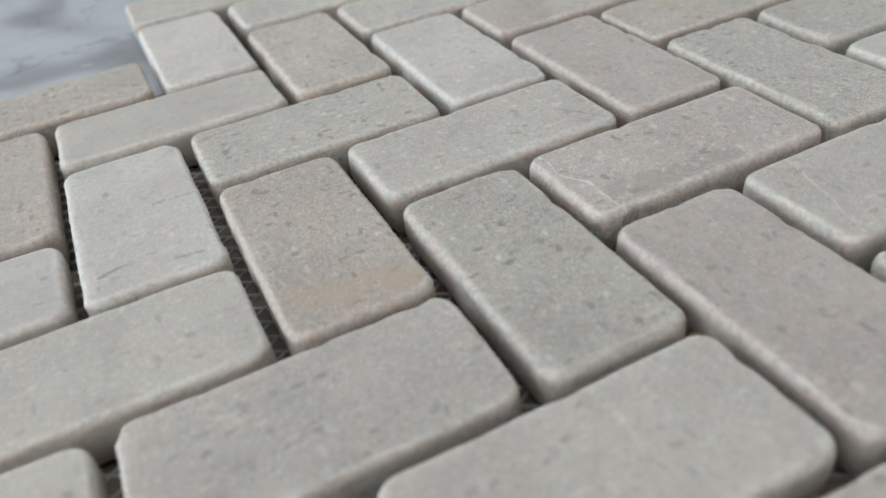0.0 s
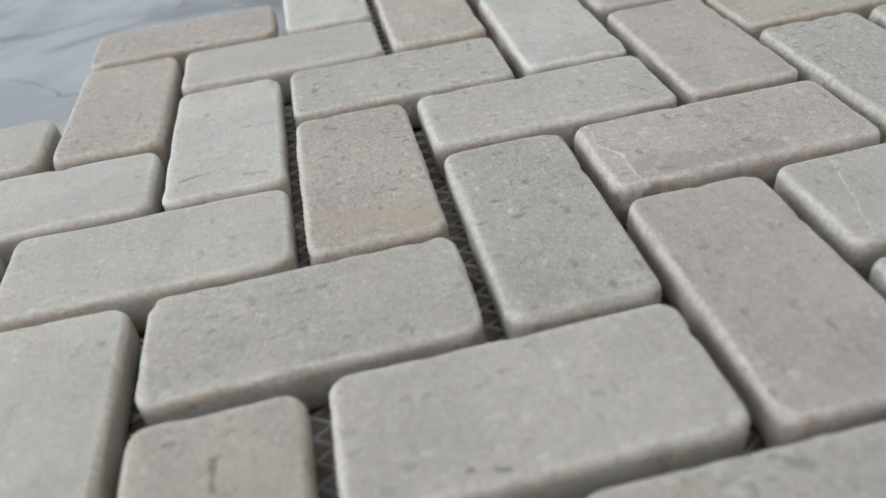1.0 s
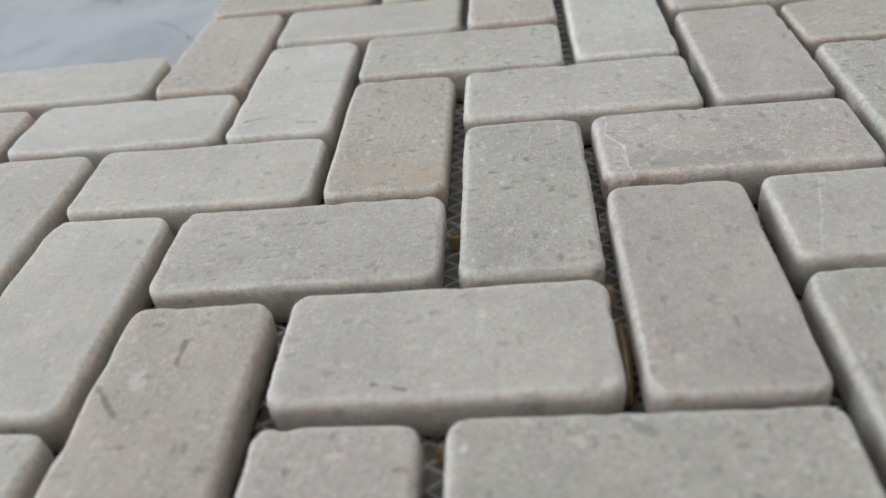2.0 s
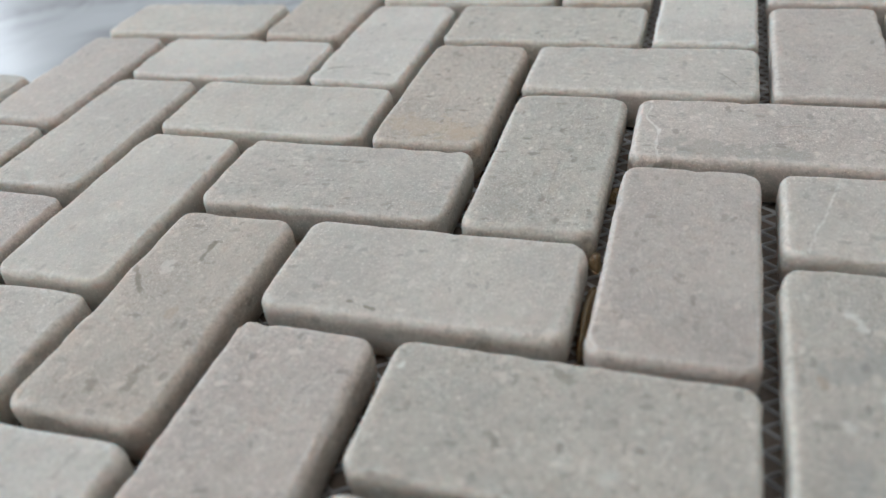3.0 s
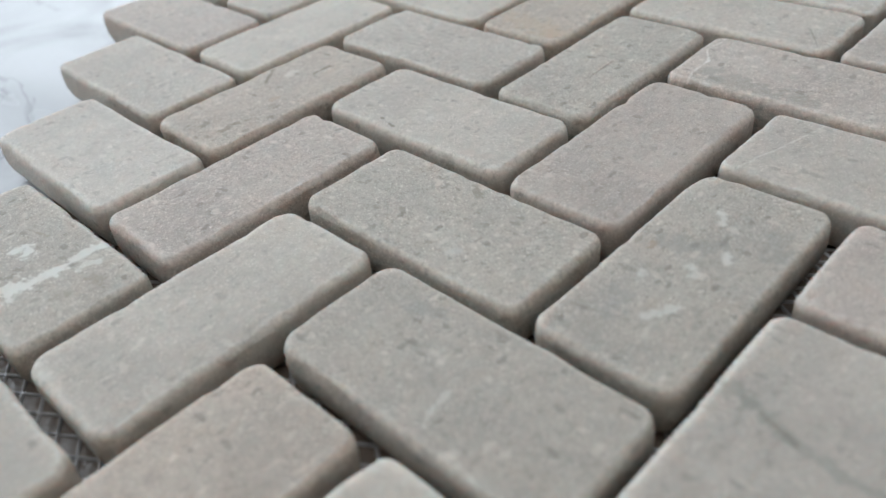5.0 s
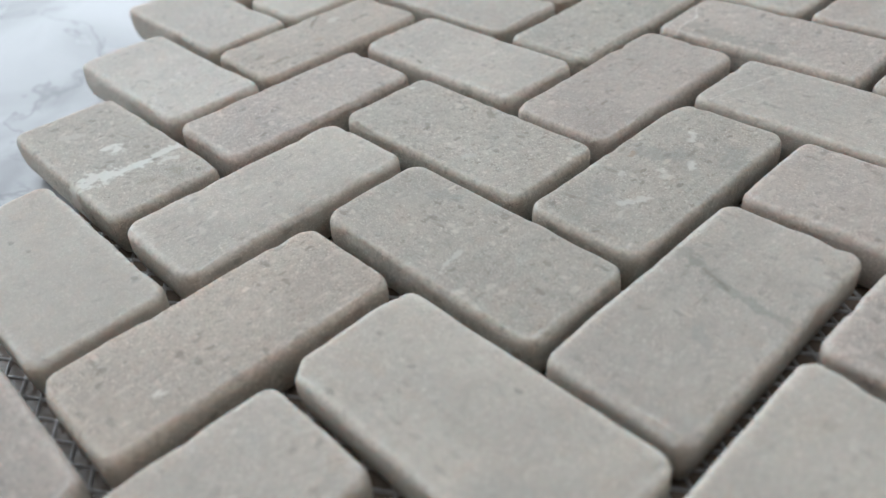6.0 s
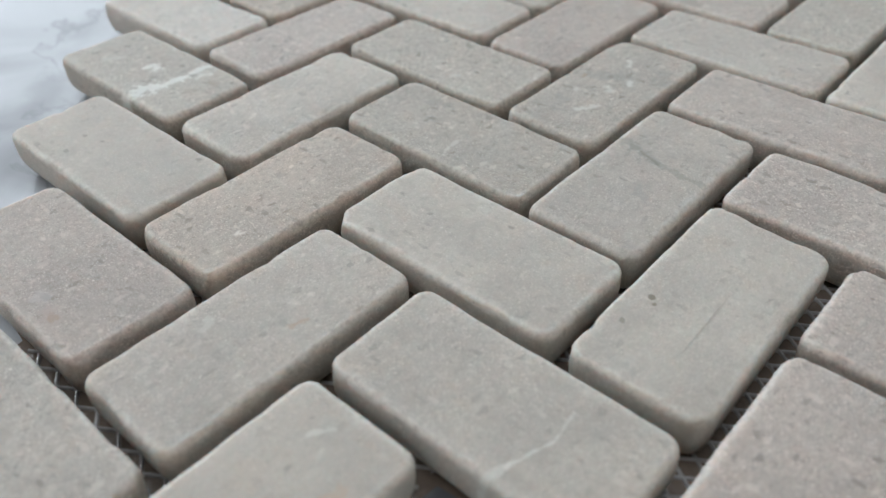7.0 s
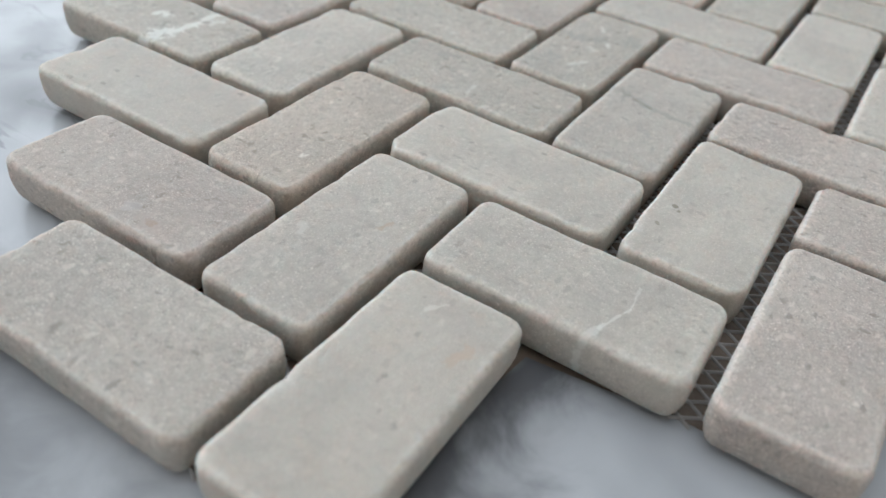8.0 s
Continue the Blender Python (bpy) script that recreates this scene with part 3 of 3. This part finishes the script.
for row, first in enumerate((-7, -5, -5, -3, -3, -1, -1, 1, 1)):
    for i in range(first, first + 9):
        if (i, 2 * row - i) not in cells:
            lay(i, 2 * row - i, drift.uniform(-0.3, 0.3), drift.uniform(-0.3, 0.3), drift.uniform(-0.5, 0.5), drift.choice((PLAIN, PLAIN, PINK, GREY, WARM)))


# the fibre net below the stones, cut along the sheet's edge
def covered(x, y):
    return all((math.floor((x + ex) / PITCH), math.floor((y + ey) / PITCH)) in cells for ex, ey in [(0.0042 * p, 0.0042 * q) for p in (-1, 0, 1) for q in (-1, 0, 1)])


def strands(angle, spacing, half, z, step=0.001):
    verts, faces = [], []
    c, s = math.cos(radians(angle)), math.sin(radians(angle))
    middle = Vector((1.5 * PITCH, 6 * PITCH))
    count = int(0.26 / spacing)
    for k in range(-count, count + 1):
        start = None
        for m in range(-260, 262):
            x, y = middle.x + c * m * step - s * k * spacing, middle.y + s * m * step + c * k * spacing
            inside = m < 261 and covered(x, y)
            if inside and start is None:
                start = (x, y)
            if not inside and start is not None:
                base = len(verts)
                for px, py in (start, (x, y)):
                    for side, lift in ((-1.0, 0.0), (-0.6, 0.8), (0.0, 1.1), (0.6, 0.8), (1.0, 0.0)):
                        verts.append((px - s * side * half, py + c * side * half, z + lift * half))
                faces += [(base + q, base + q + 1, base + q + 6, base + q + 5) for q in range(4)]
                start = None
    return verts, faces


# a film of set resin carries the net, drawn in a little along the sheet's edge
corners, verts, faces = {}, [], []
for i, j in sorted(cells):
    ring = []
    for x, y in ((i, j), (i + 1, j), (i + 1, j + 1), (i, j + 1)):
        if (x, y) not in corners:
            near = [(p, q) for p in (0, -1) for q in (0, -1) if (x + p, y + q) in cells]
            inward = [(2 * sum(v) + len(near)) / len(near) * 0.0050 if len(near) < 4 else 0.0 for v in zip(*near)]
            corners[(x, y)] = len(verts)
            verts.append((x * PITCH + inward[0], y * PITCH + inward[1], 0.0002))
        ring.append(corners[(x, y)])
    faces.append(tuple(ring))
film = new("backing_film", mesh_of("backing_film", verts, faces, GLUE))
film.parent = sheet
tagged(film, "dull brown-grey resin film")

for angle in (33, -33):
    verts, faces = strands(angle, 0.0034, 0.00034, 0.00022)
    net = new("fibre_net", mesh_of("fibre_net", verts, faces, FIBRE, True))
    net.parent = sheet
    tagged(net, "translucent glass-fibre net", kind="stuff")


# lumps of clear glue that rose between the stones
def glue_lump(x, y, z, size, seed):
    bm = bmesh.new()
    bmesh.ops.create_icosphere(bm, subdivisions=3, radius=1.0)
    for v in bm.verts:
        grown = 1 + 0.35 * noise.noise(v.co * 1.4 + Vector((seed, 0, 0)))
        v.co = Vector((v.co.x * size[0], v.co.y * size[1], v.co.z * size[2])) * grown
    data = bpy.data.meshes.new("glue_lump")
    bm.to_mesh(data)
    bm.free()
    data.polygons.foreach_set("use_smooth", [True] * len(data.polygons))
    data.materials.append(AMBER)
    ob = new("glue_lump", data)
    ob.parent, ob.location = sheet, (x * PITCH, y * PITCH, z)
    return ob


for k, (x, y, z, wide, deep, high) in enumerate((
        (0.98, 6.04, 0.0072, 1.3, 1.9, 2.4), (1.0, 5.55, 0.0042, 1.5, 9.0, 4.4), (0.0, 6.9, 0.0015, 1.5, 3.5, 2.0),
        (0.98, 7.02, 0.0020, 1.6, 1.6, 2.5), (3.0, 4.0, 0.0020, 1.4, 1.6, 2.6), (2.0, 3.0, 0.0022, 1.5, 1.5, 2.4), (0.0, 5.0, 0.0020, 1.6, 1.6, 2.4))):
    glue_lump(x, y, z * 0.7, (0.8 * wide / 1000, 0.8 * deep / 1000, 0.75 * high / 1000), k)
